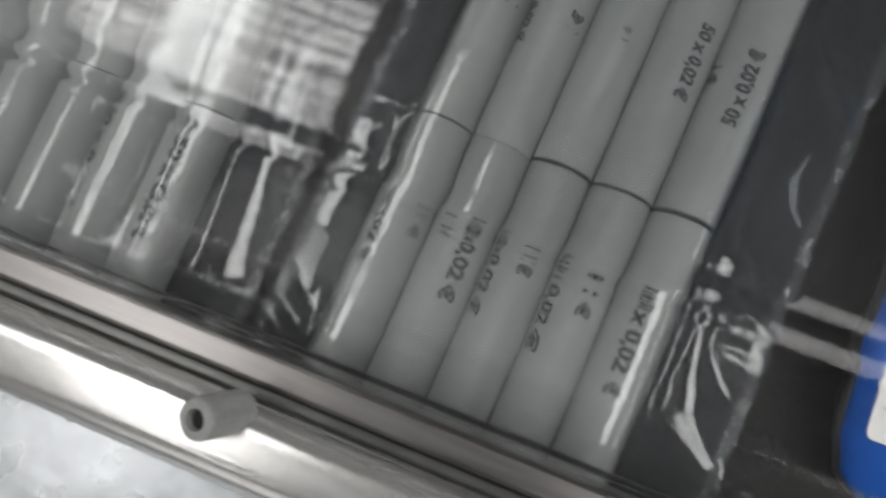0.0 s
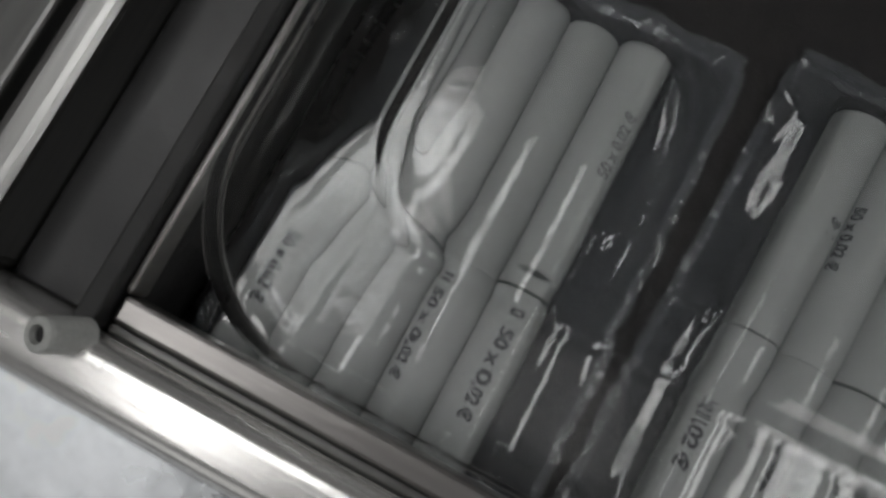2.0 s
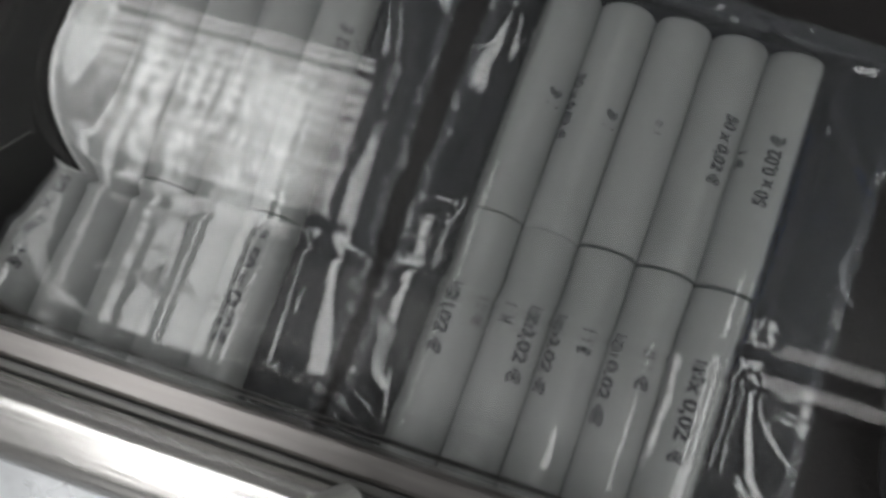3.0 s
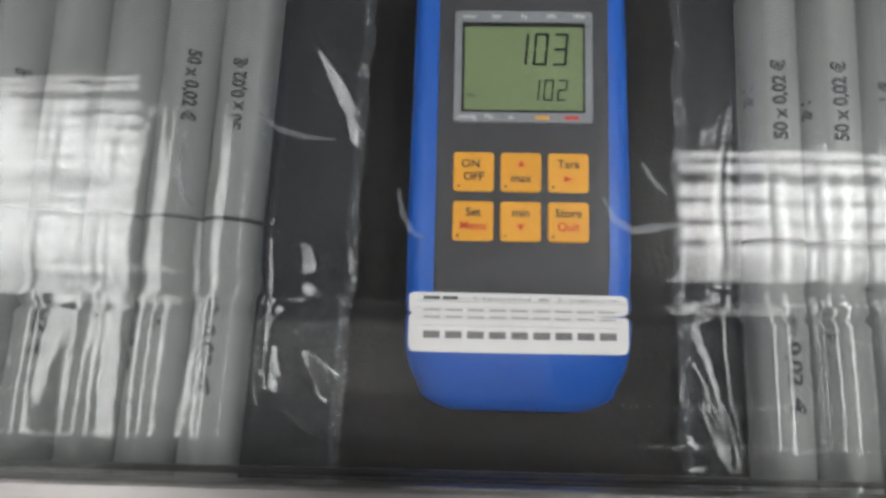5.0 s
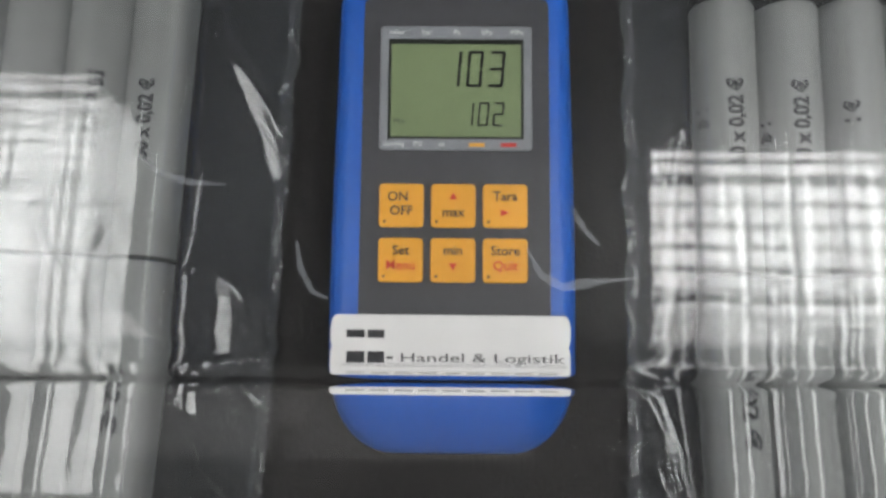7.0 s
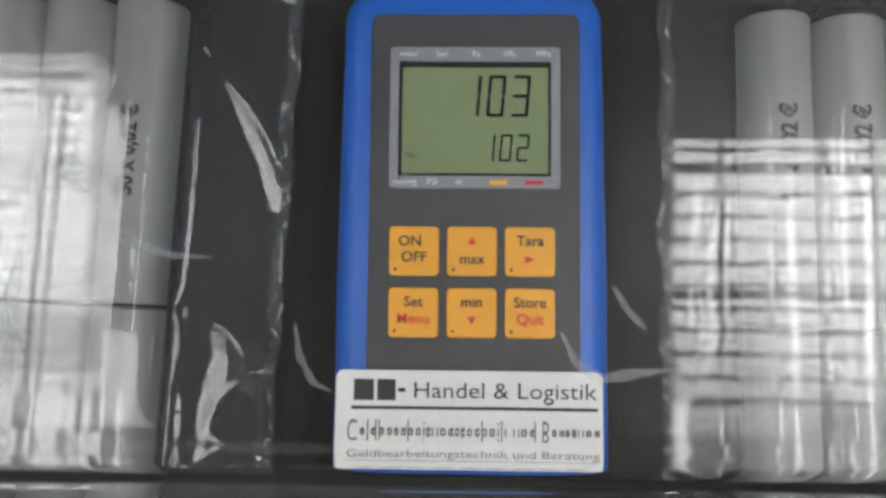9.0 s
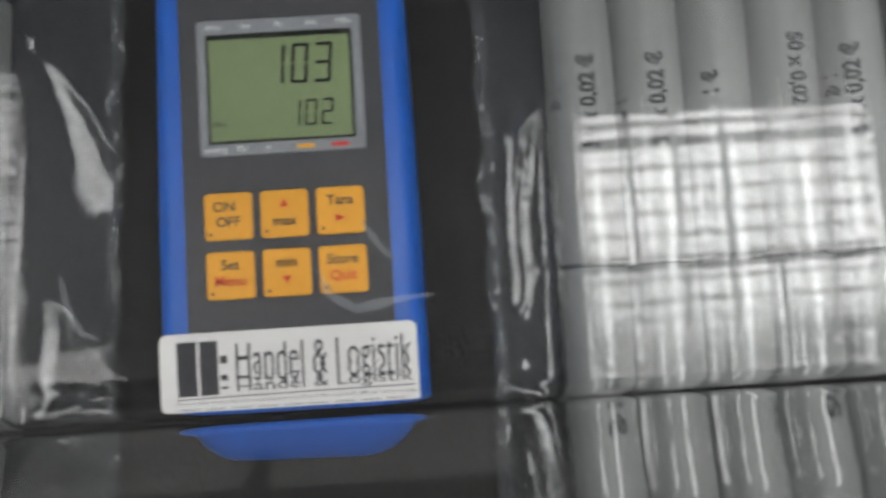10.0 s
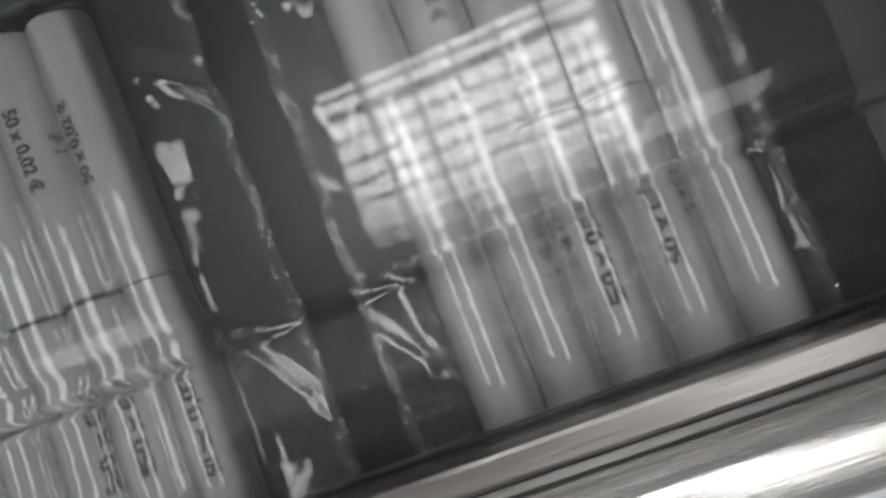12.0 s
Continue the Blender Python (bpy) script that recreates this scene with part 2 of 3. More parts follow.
# ---- the vacuum machine: cabinet, deck, chamber ----
machine = empty("vacuum_machine", pose(0, 0, 0), "stainless steel chamber vacuum machine with black board inside", "machine")
part("cabinet", box(-0.58, 0.70, -0.40, 0.44, -0.9, -0.0106, 0.004), STEEL, machine, "brushed steel cabinet")
part("chamber_pan", box(-0.3445, 0.4645, -0.0985, 0.335, -0.010, -0.002, 0.001), PAN, machine, "dark chamber pan")
part("front_wall", box(-0.58, 0.70, -0.1145, -0.0986, -0.0104, 0.0258), PAN, machine, "dark inner wall of the chamber")
part("deck", box(-0.58, 0.70, -0.40, -0.1150, -0.0104, 0.0560, 0.002), DECK, machine, "light steel deck with smears, reflected sheen put into its colour")
part("front_bar", box(-0.58, 0.70, -0.1145, -0.0952, 0.0260, 0.0680, 0.006, 5), BAR, machine, "rounded steel front bar, its highlight put into the colour", True)
# the slot's dark reflection is put into this strip's colour
part("front_slot_strip", box(-0.344, 0.464, -0.0950, -0.0917, 0.0300, 0.0535, 0.001), DARK_STEEL, machine, "steel strip in the slot, dark reflection put into its colour")
part("front_ledge", box(-0.344, 0.464, -0.0915, -0.0830, 0.0420, 0.0545, 0.0015), LEDGE, machine, "thin dull steel ledge")
for sx, x in ((-1, 0.0), (1, 0.12)):
    def side(name, a, b, y0, y1, z0, z1, bevel, mat, label=""):
        p, q = sorted((sx * a + x, sx * b + x))
        part(name, box(p, q, y0, y1, z0, z1, bevel, 3), mat, machine, label)
    side("side_ledge", 0.3425, 0.3448, -0.0828, 0.3348, 0.0420, 0.0545, 0.0015, LEDGE, "thin dull steel ledge")
    side("side_gasket", 0.3450, 0.3512, -0.0948, 0.3348, -0.002, 0.0610, 0.001, RUBBER, "black rubber gasket")
    side("side_channel", 0.3514, 0.3830, -0.0948, 0.3348, -0.0102, 0.0420, 0.001, PAN, "dark side channel")
    side("side_rail", 0.3832, 0.3965, -0.0948, 0.40, -0.0102, 0.0660, 0.004, STEEL_SIDE, "steel side rail, darkened against the ceiling light")
    side("side_groove", 0.3967, 0.4066, -0.0948, 0.40, -0.0102, 0.0460, 0.0, RUBBER)
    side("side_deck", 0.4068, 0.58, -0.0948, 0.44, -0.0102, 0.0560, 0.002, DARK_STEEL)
part("back_deck", box(-0.3828, 0.5028, 0.3360, 0.44, -0.0102, 0.0560, 0.002), STEEL, machine)
part("base_board", box(-0.3440, 0.372, -0.0982, 0.330, -0.0015, 0.0, 0.0004), BOARD, machine, "matt black board on the chamber floor")

# grey rubber stop pegs of the lid, one at each front corner
for x in (-0.345, -0.184):
    peg = empty("rubber_peg", pose(x, -0.0975, 0.0670, 10, -18, 0), "short grey rubber stop peg on the steel bar", "peg", "stop pegs")
    ring = lambda r, z: [(r * math.cos(a * math.pi / 10), r * math.sin(a * math.pi / 10), z) for a in range(20)]
    part("sleeve", loft([ring(0.0052, -0.004), ring(0.0050, 0.0095), ring(0.0047, 0.0108), ring(0.0042, 0.0112), ring(0.0026, 0.0112), ring(0.0024, 0.008)]), GREY_RUBBER, peg, smooth=False)
    part("screw", loft([ring(0.0022, 0.008), ring(0.0022, 0.0095), ring(0.0013, 0.0100)]), PAN, peg, "dark steel screw head")


# ---- the domed clear lid ----
def lid():
    X0, X1, Y0, Y1, TOP, T, FOOT, BASE = -0.300, 0.420, -0.041, 0.262, 0.081, 0.0045, 0.0412, 0.0340
    # slope of each skin in degrees, by the distance outwards from the crown's edge
    OUTER = ((-0.0175, 0), (-0.0121, 7.9), (-0.0094, 20.9), (-0.0034, 12.4), (0.0007, 25.6), (0.0143, 31.4), (0.0173, 35.2), (0.06, 35.2))
    INNER = ((-0.0083, 0), (-0.0072, 0), (-0.0061, 0), (-0.0052, 22.5), (-0.0024, 44.8), (-0.0006, 28.4), (-0.0002, 38.1), (0.06, 38.1))

    def ring(o, z):
        r = 0.028 + 0.024 * max(0.0, min(1.0, (o + 0.0095) / 0.045))
        return [(x, y, z) for x, y in round_rect(X0 - o * 1.05, X1 + o * 1.05, Y0 - o, Y1 + o, r, 14)]

    def skin(table, top, last):
        """Rings from the crown down to the foot, with the slope integrated in small steps."""
        ds, angles = zip(*table)
        o, z, rings, step, k = ds[0], top, [], 0.0001, 0
        rings.append(ring(o, z))
        while o < last - 1e-6:
            o += step
            z -= step * math.tan(radians(float(np.interp(o - step / 2, ds, angles))))
            k += 1
            if k % (5 if o < 0.018 else 40) == 0:
                rings.append(ring(o, z))
        rings.append(ring(last, z))
        return rings

    outer = skin(OUTER, TOP, FOOT)
    inner = skin(INNER, TOP - T, FOOT - 0.002)
    outer += [ring(FOOT + 0.0001, BASE + 0.0002), ring(FOOT, BASE)]
    inner += [ring(FOOT - 0.0019, BASE + 0.0002), ring(FOOT - 0.002, BASE)]
    bm = bmesh.new()
    rows = [[bm.verts.new(p) for p in r] for r in inner + outer[::-1]]
    n = len(rows[0])
    for a, b in zip(rows, rows[1:]):
        for k in range(n):
            f = bm.faces.new((a[k], a[(k + 1) % n], b[(k + 1) % n], b[k]))
            f.smooth = True
            # dull steel colour added to the foot's underside, so no lamps mirror in it
            if a[0].co.z < BASE + 0.0001 and b[0].co.z < BASE + 0.0001:
                f.material_index = 1
    bm.faces.new(rows[0][::-1])
    bm.faces.new(rows[-1])
    ob = new("chamber_lid", mesh_of(bm, "chamber_lid", ACRYLIC))
    ob.data.materials.append(LEDGE)
    ob.visible_shadow = False
    return tagged(ob, "clear thick acrylic lid with sloping moulded sides", "lid")


chamber_lid = lid()


def scuff(points, width, seed):
    """A faint worn streak in the lid's upper face."""
    rng = random.Random(seed)
    bm = bmesh.new()
    rows = []
    fine = []
    for (a, b), (c, d) in zip(points, points[1:]):
        fine += [(a + (c - a) * u / 6, b + (d - b) * u / 6) for u in range(6)]
    for k, (x, y) in enumerate(fine):
        nx, ny = fine[min(k + 1, len(fine) - 1)][0] - fine[max(k - 1, 0)][0], fine[min(k + 1, len(fine) - 1)][1] - fine[max(k - 1, 0)][1]
        size = math.hypot(nx, ny) or 1
        w = width * (0.25 + 0.9 * math.sin(math.pi * (k + 0.3) / len(fine))) * rng.uniform(0.6, 1.2)
        rows.append((bm.verts.new((x - ny / size * w, y + nx / size * w, 0.0814)), bm.verts.new((x + ny / size * w, y - nx / size * w, 0.0814))))
    for a, b in zip(rows, rows[1:]):
        bm.faces.new((a[0], b[0], b[1], a[1]))
    ob = part("scuff_mark", bm, SCRATCH, chamber_lid, "whitish worn streak")
    ob.visible_shadow = False
    return ob


scuff([(-0.0331, -0.0093), (-0.032, -0.0154), (-0.0295, -0.0202), (-0.0255, -0.022)], 0.0007, 1)
scuff([(0.0154, -0.0108), (0.018, -0.0162), (0.0226, -0.0189), (0.0306, -0.0176), (0.0392, -0.0167)], 0.0009, 2)
scuff([(-0.0679, 0.0091), (-0.0629, 0.0048), (-0.0559, 0.0027), (-0.047, 0.0022)], 0.0007, 3)
scuff([(-0.0855, 0.0005), (-0.0869, -0.0061), (-0.085, -0.0119), (-0.0819, -0.0153)], 0.0008, 4)
scuff([(0.0247, -0.0021), (0.0273, -0.0066), (0.0313, -0.0109)], 0.0006, 5)


# ---- coin rolls ----
R, LEN, PITCH = 0.00965, 0.0835, 0.0195


def bent_text(body, length, height, angle, y, flip, mat, parent):
    """Words printed along a roll, bent round it. angle: degrees from the top, towards +x."""
    bm = letters(body, height, height * 0.045)
    xs = [v.co.x for v in bm.verts]
    k = length * (1.25 if body == VALUE else 1.0) / (max(xs) - min(xs))
    for v in bm.verts:
        u, w = v.co.x * k, v.co.y
        if flip:
            u, w = -u, -w
        a = radians(angle) - w / R
        v.co = ((R + 0.00012) * math.sin(a), y + u, R + (R + 0.00012) * math.cos(a))
    return part("printing", bm, mat, parent)


def coin_roll(place, seed, words, group, label):
    """A paper-wrapped roll lying along its own y, with its lower end at the place given."""
    rng = random.Random(seed)
    ob = empty("coin_roll", place, label, "coin roll", group)
    n = 28
    ring = lambda r, v: [(r * math.sin(2 * math.pi * k / n), v, R + r * math.cos(2 * math.pi * k / n)) for k in range(n)]
    rows = [ring(R * 0.90, 0.0007), ring(R * 0.97, 0.0001), ring(R, 0.0008)]
    for k in range(1, 9):
        rows.append(ring(R * (1 + rng.uniform(-0.006, 0.004)), 0.0008 + (LEN - 0.0016) * k / 9))
    rows += [ring(R, LEN - 0.0008), ring(R * 0.97, LEN - 0.0001), ring(R * 0.90, LEN - 0.0007)]
    part("wrapper", loft(rows, cap_first=False, cap_last=False), PAPER, ob, smooth=True)
    for v in (0.0009, LEN - 0.0009):
        bm = bmesh.new()
        bm.faces.new([bm.verts.new(p) for p in ring(R * 0.93, v)])
        part("end_face", bm, PAPER_END, ob)
    for body, length, height, angle, at, flip, faint in words:
        bent_text(body, length, height, angle, at, flip, FAINT_INK if faint else INK, ob)
    return ob


AMOUNT, VALUE = "50 x 0,02 €", "1 €"

# each bag: the first roll's x, the y of the joint between the two rows, the bag's edges, and how far the film sinks between rolls, and its turn in degrees
BAGS = {
    "far west bag": (-0.3215, -0.0160, -0.338, -0.2105, 0.985, 0.0),
    "west bag": (-0.1715, -0.0052, -0.1985, -0.0555, 0.985, -2.6),
    "east bag": (0.0830, -0.0105, 0.0560, 0.1960, 0.8, 0.0),
    "far east bag": (0.2485, -0.0105, 0.2180, 0.3440, 0.76, 0.0),
}
UPPER = {
    "far west bag": [[], [], [], [], [(AMOUNT, 0.0245, 0.0062, 30, 0.047, False, True)]],
    "west bag": [
        [(VALUE, 0.0052, 0.0060, 34, 0.0430, False, False)],
        [(VALUE, 0.0052, 0.0060, 38, 0.0425, False, False), (AMOUNT, 0.0245, 0.0062, -62, 0.044, True, False)],
        [(VALUE, 0.0040, 0.0034, 10, 0.0435, False, True)],
        [(AMOUNT, 0.0245, 0.0060, 20, 0.0435, True, False)],
        [(AMOUNT, 0.0245, 0.0060, 0, 0.0410, False, False), (VALUE, 0.0052, 0.0050, -66, 0.0440, True, False)],
    ],
    "east bag": [
        [(AMOUNT, 0.0265, 0.0062, 2, 0.0450, False, False), (VALUE, 0.0052, 0.0050, -60, 0.0470, True, True)],
        [(AMOUNT, 0.0265, 0.0062, 0, 0.0455, False, False), (VALUE, 0.0052, 0.0050, -66, 0.0440, True, False)],
        [(VALUE, 0.0052, 0.0056, -26, 0.0480, False, False)],
        [(AMOUNT, 0.0260, 0.0060, 0, 0.0475, True, False), (VALUE, 0.0052, 0.0050, 64, 0.0470, False, True)],
        [(AMOUNT, 0.0260, 0.0060, -22, 0.0450, False, False), (VALUE, 0.0052, 0.0050, -58, 0.0470, True, False)],
    ],
    "far east bag": [[], [(AMOUNT, 0.0260, 0.0060, 10, 0.0490, True, True)], [(VALUE, 0.0052, 0.0056, -20, 0.0480, False, True)], [], [(AMOUNT, 0.0260, 0.0060, -20, 0.048, False, True)]],
}
LOWER = {
    "far west bag": [[(AMOUNT, 0.0255, 0.0062, 10, 0.044, True, False)], [], [], [(AMOUNT, 0.0255, 0.0062, -40, 0.043, True, False)], [(AMOUNT, 0.0255, 0.0062, 0, 0.042, True, False)]],
    "west bag": [
        [(AMOUNT, 0.0255, 0.0064, -24, 0.044, True, False), (VALUE, 0.0052, 0.0056, 40, 0.0440, True, True)],
        [(AMOUNT, 0.0255, 0.0064, 20, 0.044, True, False), (VALUE, 0.0052, 0.0058, -30, 0.0480, True, False)],
        [(AMOUNT, 0.0255, 0.0064, -52, 0.044, True, False), (VALUE, 0.0052, 0.0058, 10, 0.0470, True, False)],
        [(AMOUNT, 0.0255, 0.0064, -52, 0.043, True, False), (VALUE, 0.0052, 0.0058, 12, 0.0440, True, False)],
        [(AMOUNT, 0.0255, 0.0064, -10, 0.041, True, False)],
    ],
    "east bag": [
        [(AMOUNT, 0.0255, 0.0064, 8, 0.043, True, False)],
        [(VALUE, 0.0052, 0.0058, -30, 0.0440, False, True)],
        [(AMOUNT, 0.0255, 0.0064, 55, 0.040, False, False)],
        [(AMOUNT, 0.0255, 0.0064, 15, 0.042, False, False), (VALUE, 0.0052, 0.0058, -40, 0.0440, False, False)],
        [(AMOUNT, 0.0255, 0.0064, 12, 0.036, False, False), (VALUE, 0.0052, 0.0058, -45, 0.0400, False, False)],
    ],
    "far east bag": [[], [(VALUE, 0.0052, 0.0056, 40, 0.040, False, True)], [(AMOUNT, 0.0255, 0.0066, 0, 0.042, False, False), (VALUE, 0.0052, 0.0056, -50, 0.040, False, False)], [(AMOUNT, 0.0255, 0.0066, -8, 0.044, False, False), (VALUE, 0.0052, 0.0056, 50, 0.042, False, False)], []],
}


def turned(first, joint, degrees):
    """A bag lying askew: a turn about the middle of its joint."""
    x = first + 2 * PITCH
    return pose(x, joint, 0, 0, 0, degrees) @ pose(-x, -joint, 0)


def film_height(x, y, xs, y0, y1, tight):
    """How high the film lies over the rolls."""
    mid = 2 * R * tight
    inside = -1.0
    best = 0.0
    for c in xs:
        d = abs(x - c)
        if d < R:
            best = max(best, R + math.sqrt(R * R - d * d))
    if xs[0] - R * 0.4 < x < xs[-1] + R * 0.4:
        best = max(best, mid)
    out = max(xs[0] - R - x, x - xs[-1] - R, 0.0)
    if best == 0.0 or x < xs[0] - R * 0.4 or x > xs[-1] + R * 0.4:
        side = max(xs[0] - R * 0.4 - x, x - xs[-1] - R * 0.4)
        best = max(best, mid * math.exp(-max(side - 0.002, 0) / 0.0042))
    end = max(y0 - y, y - y1, 0.0)
    return best * math.exp(-max(end - 0.0005, 0) / 0.0045) + 0.0007, out, end


def vacuum_bag(name, seed):
    first, joint, x0, x1, tight, turn = BAGS[name]
    xs = [first + k * PITCH for k in range(5)]
    y0, y1 = joint - LEN, joint + LEN
    by0, by1 = y0 - 0.004, y1 + 0.014
    ob = empty("vacuum_bag", turned(first, joint, turn), "clear plastic vacuum bag shrunk tightly over coin rolls", "plastic bag", "vacuum bags")
    nx, ny = 120, 130
    bm = bmesh.new()
    grid = []
    for j in range(ny + 1):
        row = []
        for i in range(nx + 1):
            x, y = x0 + (x1 - x0) * i / nx, by0 + (by1 - by0) * j / ny
            h, out, end = film_height(x, y, xs, y0, y1, tight)
            loose = min(1.0, max(out, end) / 0.006)
            # long folds that fan out from the rolls
            p = Vector((x * 11 + y * 7 + seed * 7.3, y * 9 - x * 4, seed))
            fold = (1 - abs(noise.noise(p))) ** 7 + 0.5 * (1 - abs(noise.noise(p * 2.1 + Vector((3, 1, 0))))) ** 9
            h += loose * (0.0008 + 0.0048 * fold + 0.002 * noise.noise(p * 0.6))
            h += 0.00045 * (1 - loose) * abs(noise.noise(Vector((x * 60, y * 20, seed + 3))))
            # little tucks where the two rows of rolls meet
            h += (1 - loose) * -0.0008 * math.exp(-((y - joint) / 0.0018) ** 2) * (1 if h < 2 * R * 0.95 else 0)
            edge = 0.0016 * noise.noise(Vector((y * 30, seed, 1)))
            row.append(bm.verts.new((x + edge * (1 if i in (0, nx) else 0), y, h + 0.0006)))
        grid.append(row)
    for a, b in zip(grid, grid[1:]):
        for i in range(nx):
            bm.faces.new((a[i], a[i + 1], b[i + 1], b[i]))
    film = part("film", bm, FILM, ob, smooth=True, turn=False)
    # the crinkled welded seams along the edges
    def seam(ax, ay, bx, by, wide, k, label):
        bm = bmesh.new()
        rows = []
        size = math.hypot(bx - ax, by - ay)
        ux, uy = (bx - ax) / size, (by - ay) / size
        count = int(size / 0.0016)
        for i in range(count + 1):
            x, y = ax + ux * size * i / count, ay + uy * size * i / count
            wob = 0.0016 * noise.noise(Vector((i * 0.11, seed, k)))
            row = []
            for q in range(5):
                off = wide * (q / 4 - 0.5) + wob
                z = 0.0034 + 0.0022 * noise.noise(Vector((i * 0.16, q * 0.35, seed + k))) + 0.0012 * noise.noise(Vector((i * 0.5, q * 0.9, seed + k)))
                row.append(bm.verts.new((x - uy * off, y + ux * off, max(z, 0.0006))))
            rows.append(row)
        for a, b in zip(rows, rows[1:]):
            for q in range(4):
                f = bm.faces.new((a[q], b[q], b[q + 1], a[q + 1]))
                f.normal_update()
                if f.normal.z < 0:
                    f.normal_flip()
        return part("seal", bm, SEAL, ob, label, smooth=True, turn=False)

    # laid so that every strip faces up
    seam(x1, by1 + 0.003, x0, by1 + 0.003, 0.008, 1, "wrinkled welded seam")
    seam(x1 + 0.0005, by0 + 0.004, x1 + 0.0005, by1, 0.004, 2, "wrinkled welded seam")
    seam(x0 - 0.0005, by0 + 0.004, x0 - 0.0005, by1, 0.004, 3, "wrinkled welded seam")
    return ob


for s, name in enumerate(BAGS):
    first, joint, *_, askew = BAGS[name]
    rng = random.Random(40 + s)
    for k in range(5):
        for row, table in ((0, UPPER), (1, LOWER)):
            y = joint + 0.0002 if row == 0 else joint - LEN - 0.0002
            printed = table[name][k]
            label = "grey paper coin roll, " + ("black print on top" if printed else "print turned away") + ", inside clear bag"
            coin_roll(turned(first, joint, askew) @ pose(first + k * PITCH, y + rng.uniform(-0.0012, 0.0012) * (row == 0), 0.0003), s * 20 + k * 2 + row, printed, "coin rolls in the bags", label)
    vacuum_bag(name, s + 1)


# ---- the vacuum meter ----
def seven(ch, x, y, w, h, t, z):
    """One seven-segment figure, slightly slanted."""
    lit = {"0": "abcdef", "1": "bc", "2": "abged", "3": "abgcd", "4": "fgbc", "5": "afgcd", "6": "afgedc", "7": "abc", "8": "abcdefg", "9": "abcdfg"}[ch]
    g = t * 0.12
    bars = {"a": (g, w - g, h - t, h), "g": (g, w - g, h / 2 - t / 2, h / 2 + t / 2), "d": (g, w - g, 0, t),
            "f": (0, t, h / 2 + g, h - g), "b": (w - t, w, h / 2 + g, h - g), "e": (0, t, g, h / 2 - g), "c": (w - t, w, g, h / 2 - g)}
    bm = bmesh.new()
    for s in lit:
        x0, x1, y0, y1 = bars[s]
        c = t * 0.32
        if x1 - x0 > y1 - y0:
            pts = [(x0, (y0 + y1) / 2), (x0 + c, y0), (x1 - c, y0), (x1, (y0 + y1) / 2), (x1 - c, y1), (x0 + c, y1)]
        else:
            pts = [((x0 + x1) / 2, y0), (x1, y0 + c), (x1, y1 - c), ((x0 + x1) / 2, y1), (x0, y1 - c), (x0, y0 + c)]
        bm.faces.new([bm.verts.new((x + a + 0.08 * b, y + b, z)) for a, b in pts])
    return bm


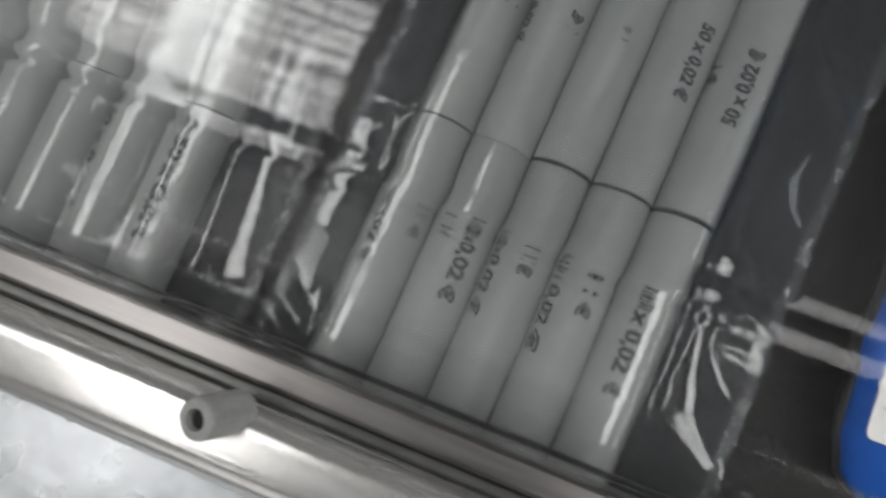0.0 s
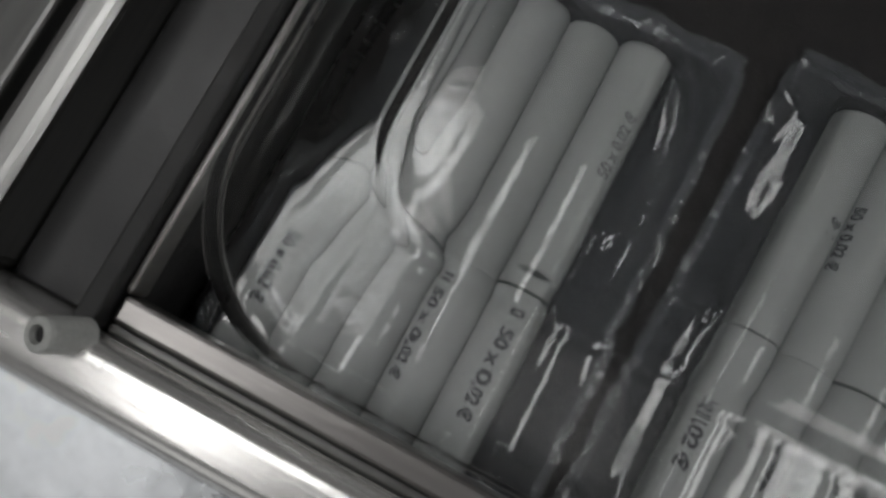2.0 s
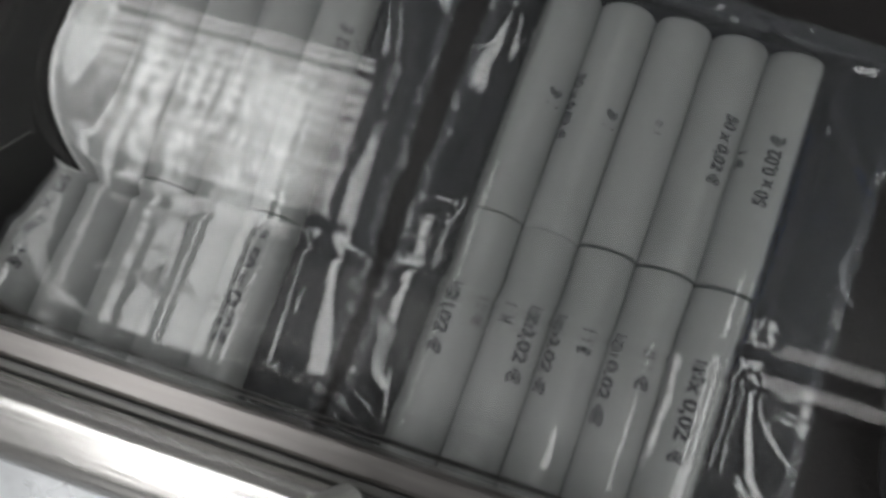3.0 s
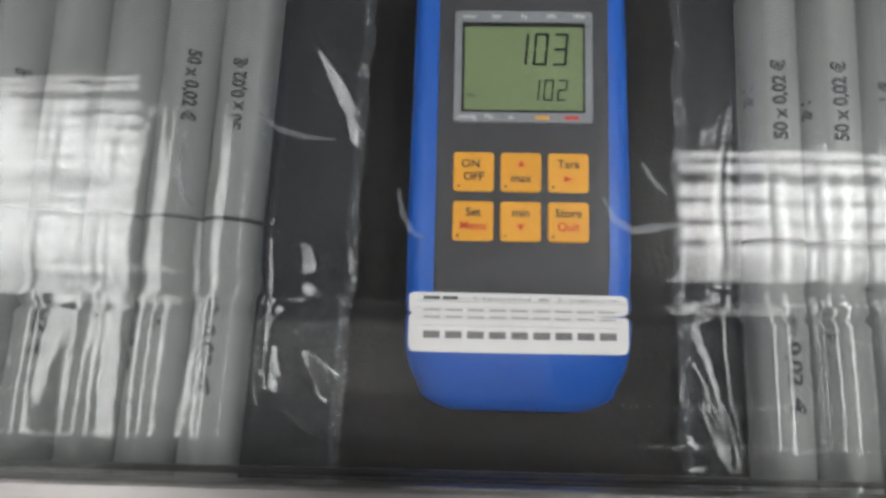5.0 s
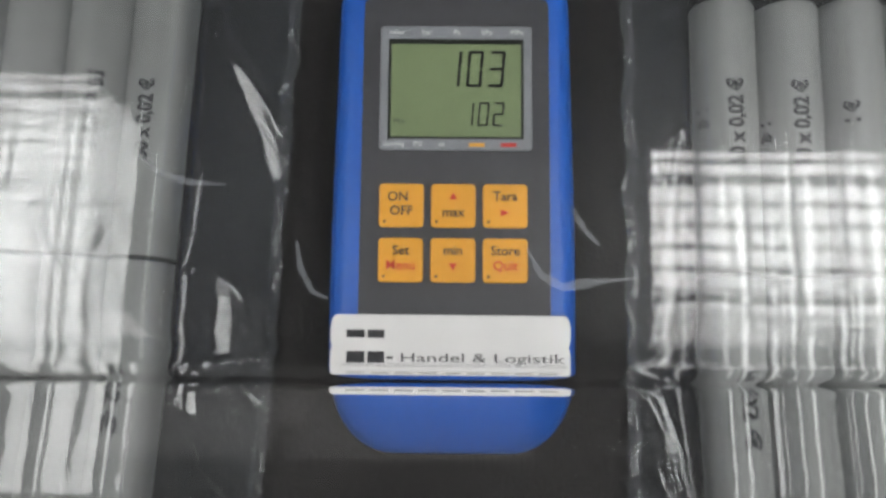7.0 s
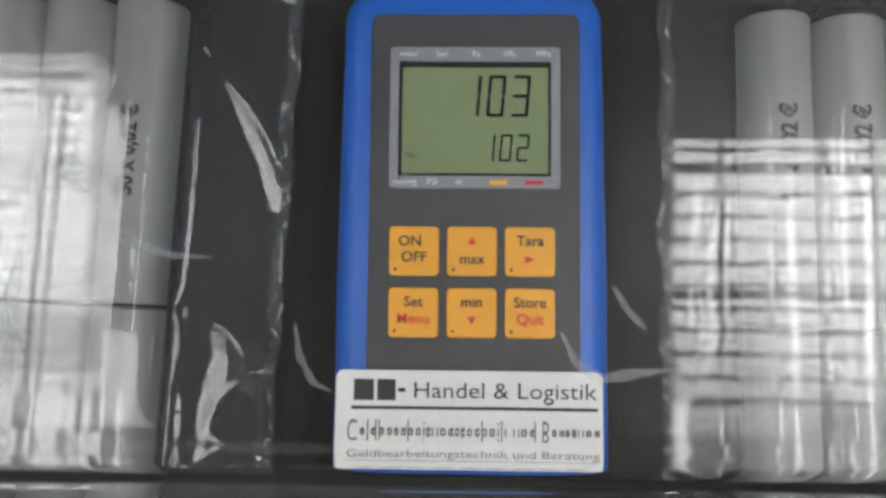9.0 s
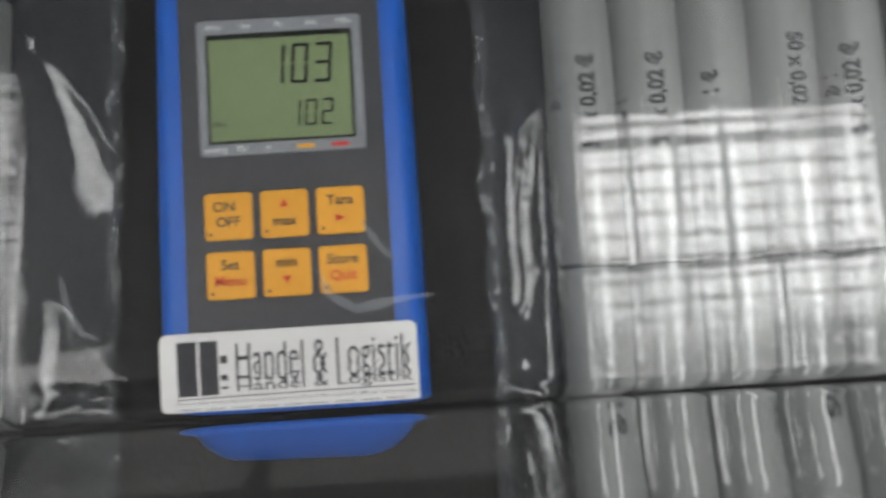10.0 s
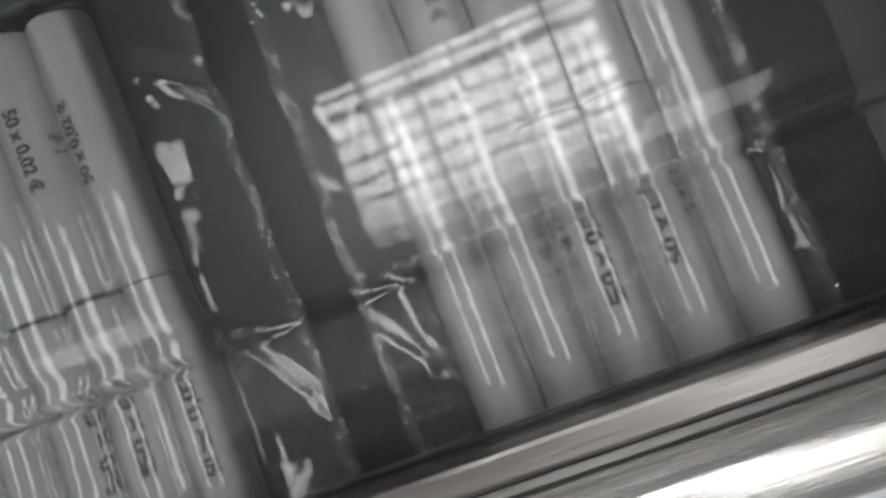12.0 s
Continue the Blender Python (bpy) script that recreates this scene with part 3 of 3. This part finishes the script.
def meter():
    ob = empty("pressure_meter", pose(0.0, 0.0, 0.0002), "blue handheld digital vacuum meter with orange keys, lying on black board", "meter")
    H = 0.0265

    def ring(i, z, end, w0=0.0341, w1=0.0352):
        """Outline at one height: slightly tapering sides, rounded ends; end: how far the lower end reaches."""
        out = []
        for k in range(0, 13):
            a = radians(90 - 90 * k / 12)
            out.append((w0 - i - 0.010 + 0.010 * math.cos(a), 0.079 - i - 0.010 + 0.010 * math.sin(a), z))
        for k in range(1, 8):
            u = k / 8
            out.append((w0 + (w1 - w0) * min(1, u * 1.6) - i, 0.069 - (0.069 + 0.040) * u - i, z))
        for k in range(0, 13):
            a = radians(-90 * k / 12)
            out.append((w1 - i - 0.018 + 0.018 * math.cos(a), end + 0.015 + 0.015 * math.sin(a), z))
        return out + [(-x, y, z) for x, y, z in out[::-1]]

    # dark lower half of the case: the shade there is put into its colour
    part("shaded_underside", loft([ring(0.006, 0.0, -0.058), ring(0.003, 0.002, -0.062), ring(0.0012, 0.008, -0.0652), ring(0.0010, 0.0158, -0.0648)]), FACE, ob, "lower half of the case, coloured dark for its shade", smooth=True)
    part("case", loft([ring(0.0006, 0.0159, -0.0652), ring(0.0, 0.0168, -0.0648), ring(0.0002, 0.0200, -0.0620), ring(0.0012, 0.0232, -0.0585), ring(0.0028, 0.0254, -0.0548), ring(0.0056, H, -0.0522)]), BLUE, ob, "glossy blue plastic case", smooth=True)
    part("face_plate", slab(-0.0262, 0.0272, -0.0500, 0.0690, H - 0.0004, H + 0.0004, 0.0025, 0.0002), FACE, ob, "dark grey front panel")
    bez = part("bezel", slab(-0.0212, 0.0222, 0.0236, 0.0602, H + 0.0004, H + 0.0010, 0.0012, 0.0003), BEZEL, ob, "grey frame round the display")
    part("display_well", slab(-0.0188, 0.0198, 0.0268, 0.0562, H + 0.0009, H + 0.0012, 0.0004), SEGMENT, ob)
    lcd = part("display", slab(-0.0180, 0.0190, 0.0274, 0.0546, H + 0.0012, H + 0.0014, 0.0004), LCD, ob, "grey-green liquid crystal display")
    z = H + 0.0016
    for k, ch in enumerate("103"):
        part("digit", seven(ch, -0.0030 + 0.0062 * k, 0.0418, 0.0045, 0.0108, 0.0009, z), SEGMENT, ob)
    for k, ch in enumerate("102"):
        part("digit", seven(ch, 0.0022 + 0.0043 * k, 0.0304, 0.0031, 0.0070, 0.0006, z), SEGMENT, ob)
    flat_text("Min", 0.0022, -0.0155, 0.0318, z, SEGMENT, ob)
    for k, w in enumerate(("mbar", "bar", "Pa", "kPa", "MPa")):
        flat_text(w, 0.0022, -0.0165 + 0.0086 * k, 0.0582, H + 0.0012, WHITE_PRINT, ob)
    for k, w in enumerate(("mmHg", "PSI", "m")):
        flat_text(w, 0.0022, -0.0170 + 0.0068 * k, 0.0252, H + 0.0012, WHITE_PRINT, ob)
    for x, m in ((0.0065, ORANGE), (0.0155, RED)):
        part("print_bar", box(x - 0.0022, x + 0.0022, 0.0246, 0.0257, H + 0.0010, H + 0.0012), m, ob)
    words = {(0, 0): (("ON", INK, -0.0010, 0.0024), ("OFF", INK, 0.0, -0.0016)), (1, 0): (("max", INK, 0, -0.0020),), (2, 0): (("Tara", INK, 0.0, 0.0026),),
             (0, 1): (("Set", INK, 0, 0.0026), ("Menu", RED, 0, -0.0016)), (1, 1): (("min", INK, 0, 0.0026),), (2, 1): (("Store", INK, 0, 0.0026), ("Quit", RED, 0, -0.0016))}
    for (i, j), lines in words.items():
        cx, cy = -0.01455 + 0.01455 * i, 0.0077 - 0.0154 * j
        key = part("key", slab(cx - 0.00625, cx + 0.00625, cy - 0.0062, cy + 0.0062, H + 0.0003, H + 0.0011, 0.0012, 0.0004), ORANGE, ob, "orange membrane key")
        for w, m, dx, dy in lines:
            flat_text(w, 0.0037, cx + dx, cy + dy, H + 0.00125, m, key, bold=0.00006)
        tri = {(1, 0): ((-1, -1), (1, -1), (0, 1)), (1, 1): ((-1, 1), (0, -1), (1, 1)), (2, 0): ((-1.2, -0.9), (1.2, 0), (-1.2, 0.9))}.get((i, j))
        if tri:
            dy = {(1, 0): 0.0028, (1, 1): -0.0020, (2, 0): -0.0020}[(i, j)]
            bm = bmesh.new()
            bm.faces.new([bm.verts.new((cx + 0.0011 * a, cy + dy + 0.0011 * b, H + 0.00125)) for a, b in tri])
            part("arrow", bm, RED, key)
        bm = box(cx - 0.0050, cx - 0.0043, cy - 0.0050, cy - 0.0042, H + 0.0011, H + 0.00125)
        part("key_mark", bm, INK, key)
    # the paper sticker at the lower end, its firm's initials as plain bars
    lab = part("sticker", slab(-0.0335, 0.0325, -0.0515, -0.0220, H + 0.0008, H + 0.0012, 0.0020, 0.0001), LABEL, ob, "white paper sticker with black print")
    zl = H + 0.00135
    for x0, x1 in ((-0.0290, -0.0240), (-0.0232, -0.0186), (-0.0180, -0.0162)):
        tall = 0.0026 if x1 - x0 > 0.003 else 0.0005
        part("print_bar", box(x0, x1, -0.0268 - tall, -0.0268 + tall, zl - 0.0001, zl), INK, lab)
    flat_text("Handel & Logistik", 0.0056, 0.0082, -0.0270, zl, INK, lab, width=0.0450)
    part("underline", box(-0.0295, 0.0312, -0.0307, -0.0303, zl - 0.0001, zl), INK, lab)
    flat_text("Geldbearbeitungstechnik und Beratung", 0.0042, 0.0005, -0.0336, zl, FAINT_INK, lab, width=0.0620)
    part("underline", box(-0.0310, 0.0312, -0.0364, -0.0361, zl - 0.0001, zl), FAINT_INK, lab)
    part("print_bar", box(-0.0310, 0.0305, -0.0450, -0.0447, zl - 0.0001, zl), FAINT_INK, lab)
    for k in range(9):
        x = -0.029 + 0.0066 * k
        part("print_bar", box(x, x + 0.0050, -0.0484, -0.0468, zl - 0.0001, zl), FAINT_INK, lab)
    return ob


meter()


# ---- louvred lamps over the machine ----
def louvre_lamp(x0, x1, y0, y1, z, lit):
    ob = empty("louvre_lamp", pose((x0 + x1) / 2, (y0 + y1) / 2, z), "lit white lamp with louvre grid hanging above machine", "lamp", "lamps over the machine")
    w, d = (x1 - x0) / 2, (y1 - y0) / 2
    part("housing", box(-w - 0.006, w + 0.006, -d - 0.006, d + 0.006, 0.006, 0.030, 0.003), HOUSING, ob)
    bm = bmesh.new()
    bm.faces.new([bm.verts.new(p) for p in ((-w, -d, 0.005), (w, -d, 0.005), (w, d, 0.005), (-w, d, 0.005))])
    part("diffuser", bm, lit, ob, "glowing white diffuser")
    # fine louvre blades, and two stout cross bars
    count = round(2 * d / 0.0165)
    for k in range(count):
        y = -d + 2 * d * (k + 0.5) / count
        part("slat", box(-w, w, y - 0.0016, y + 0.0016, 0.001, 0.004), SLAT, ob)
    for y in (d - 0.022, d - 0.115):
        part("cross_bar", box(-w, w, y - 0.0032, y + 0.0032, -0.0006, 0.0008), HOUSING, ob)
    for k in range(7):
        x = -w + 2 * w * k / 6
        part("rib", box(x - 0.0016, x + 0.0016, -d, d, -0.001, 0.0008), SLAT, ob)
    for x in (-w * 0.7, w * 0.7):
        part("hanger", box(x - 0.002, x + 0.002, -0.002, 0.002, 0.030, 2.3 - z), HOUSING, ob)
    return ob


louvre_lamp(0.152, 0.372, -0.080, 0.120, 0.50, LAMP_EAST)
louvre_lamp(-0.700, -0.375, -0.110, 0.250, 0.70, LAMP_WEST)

# unseen window added behind the camera's side, round the fill lamp
win = empty("added_window", pose(-0.5, -2.05, 1.25), "white window frame, added unseen round the fill light", "window", kind="structure")
for a in ((-0.8, 0.8, -0.6, -0.54), (-0.8, 0.8, 0.54, 0.6), (-0.8, -0.74, -0.54, 0.54), (0.74, 0.8, -0.54, 0.54), (-0.03, 0.03, -0.54, 0.54)):
    part("window_frame", box(a[0], a[1], -0.03, 0.03, a[2], a[3], 0.004), LABEL, win)

# two flat ceiling lights, one to either side of the machine's front
def ceiling_light(x, y, w, d):
    ob = empty("ceiling_light", pose(x, y, 2.3), "flat white ceiling light panel, switched on", "ceiling light", "ceiling lights")
    part("housing", box(-w - 0.03, w + 0.03, -d - 0.03, d + 0.03, -0.040, -0.001, 0.004), LABEL, ob)
    bm = bmesh.new()
    bm.faces.new([bm.verts.new(p) for p in ((-w, -d, -0.042), (w, -d, -0.042), (w, d, -0.042), (-w, d, -0.042))])
    part("diffuser", bm, TUBE, ob, "glowing white diffuser")
    return ob


ceiling_light(-1.18, -0.55, 0.21, 0.46)
ceiling_light(0.86, -0.55, 0.21, 0.46)
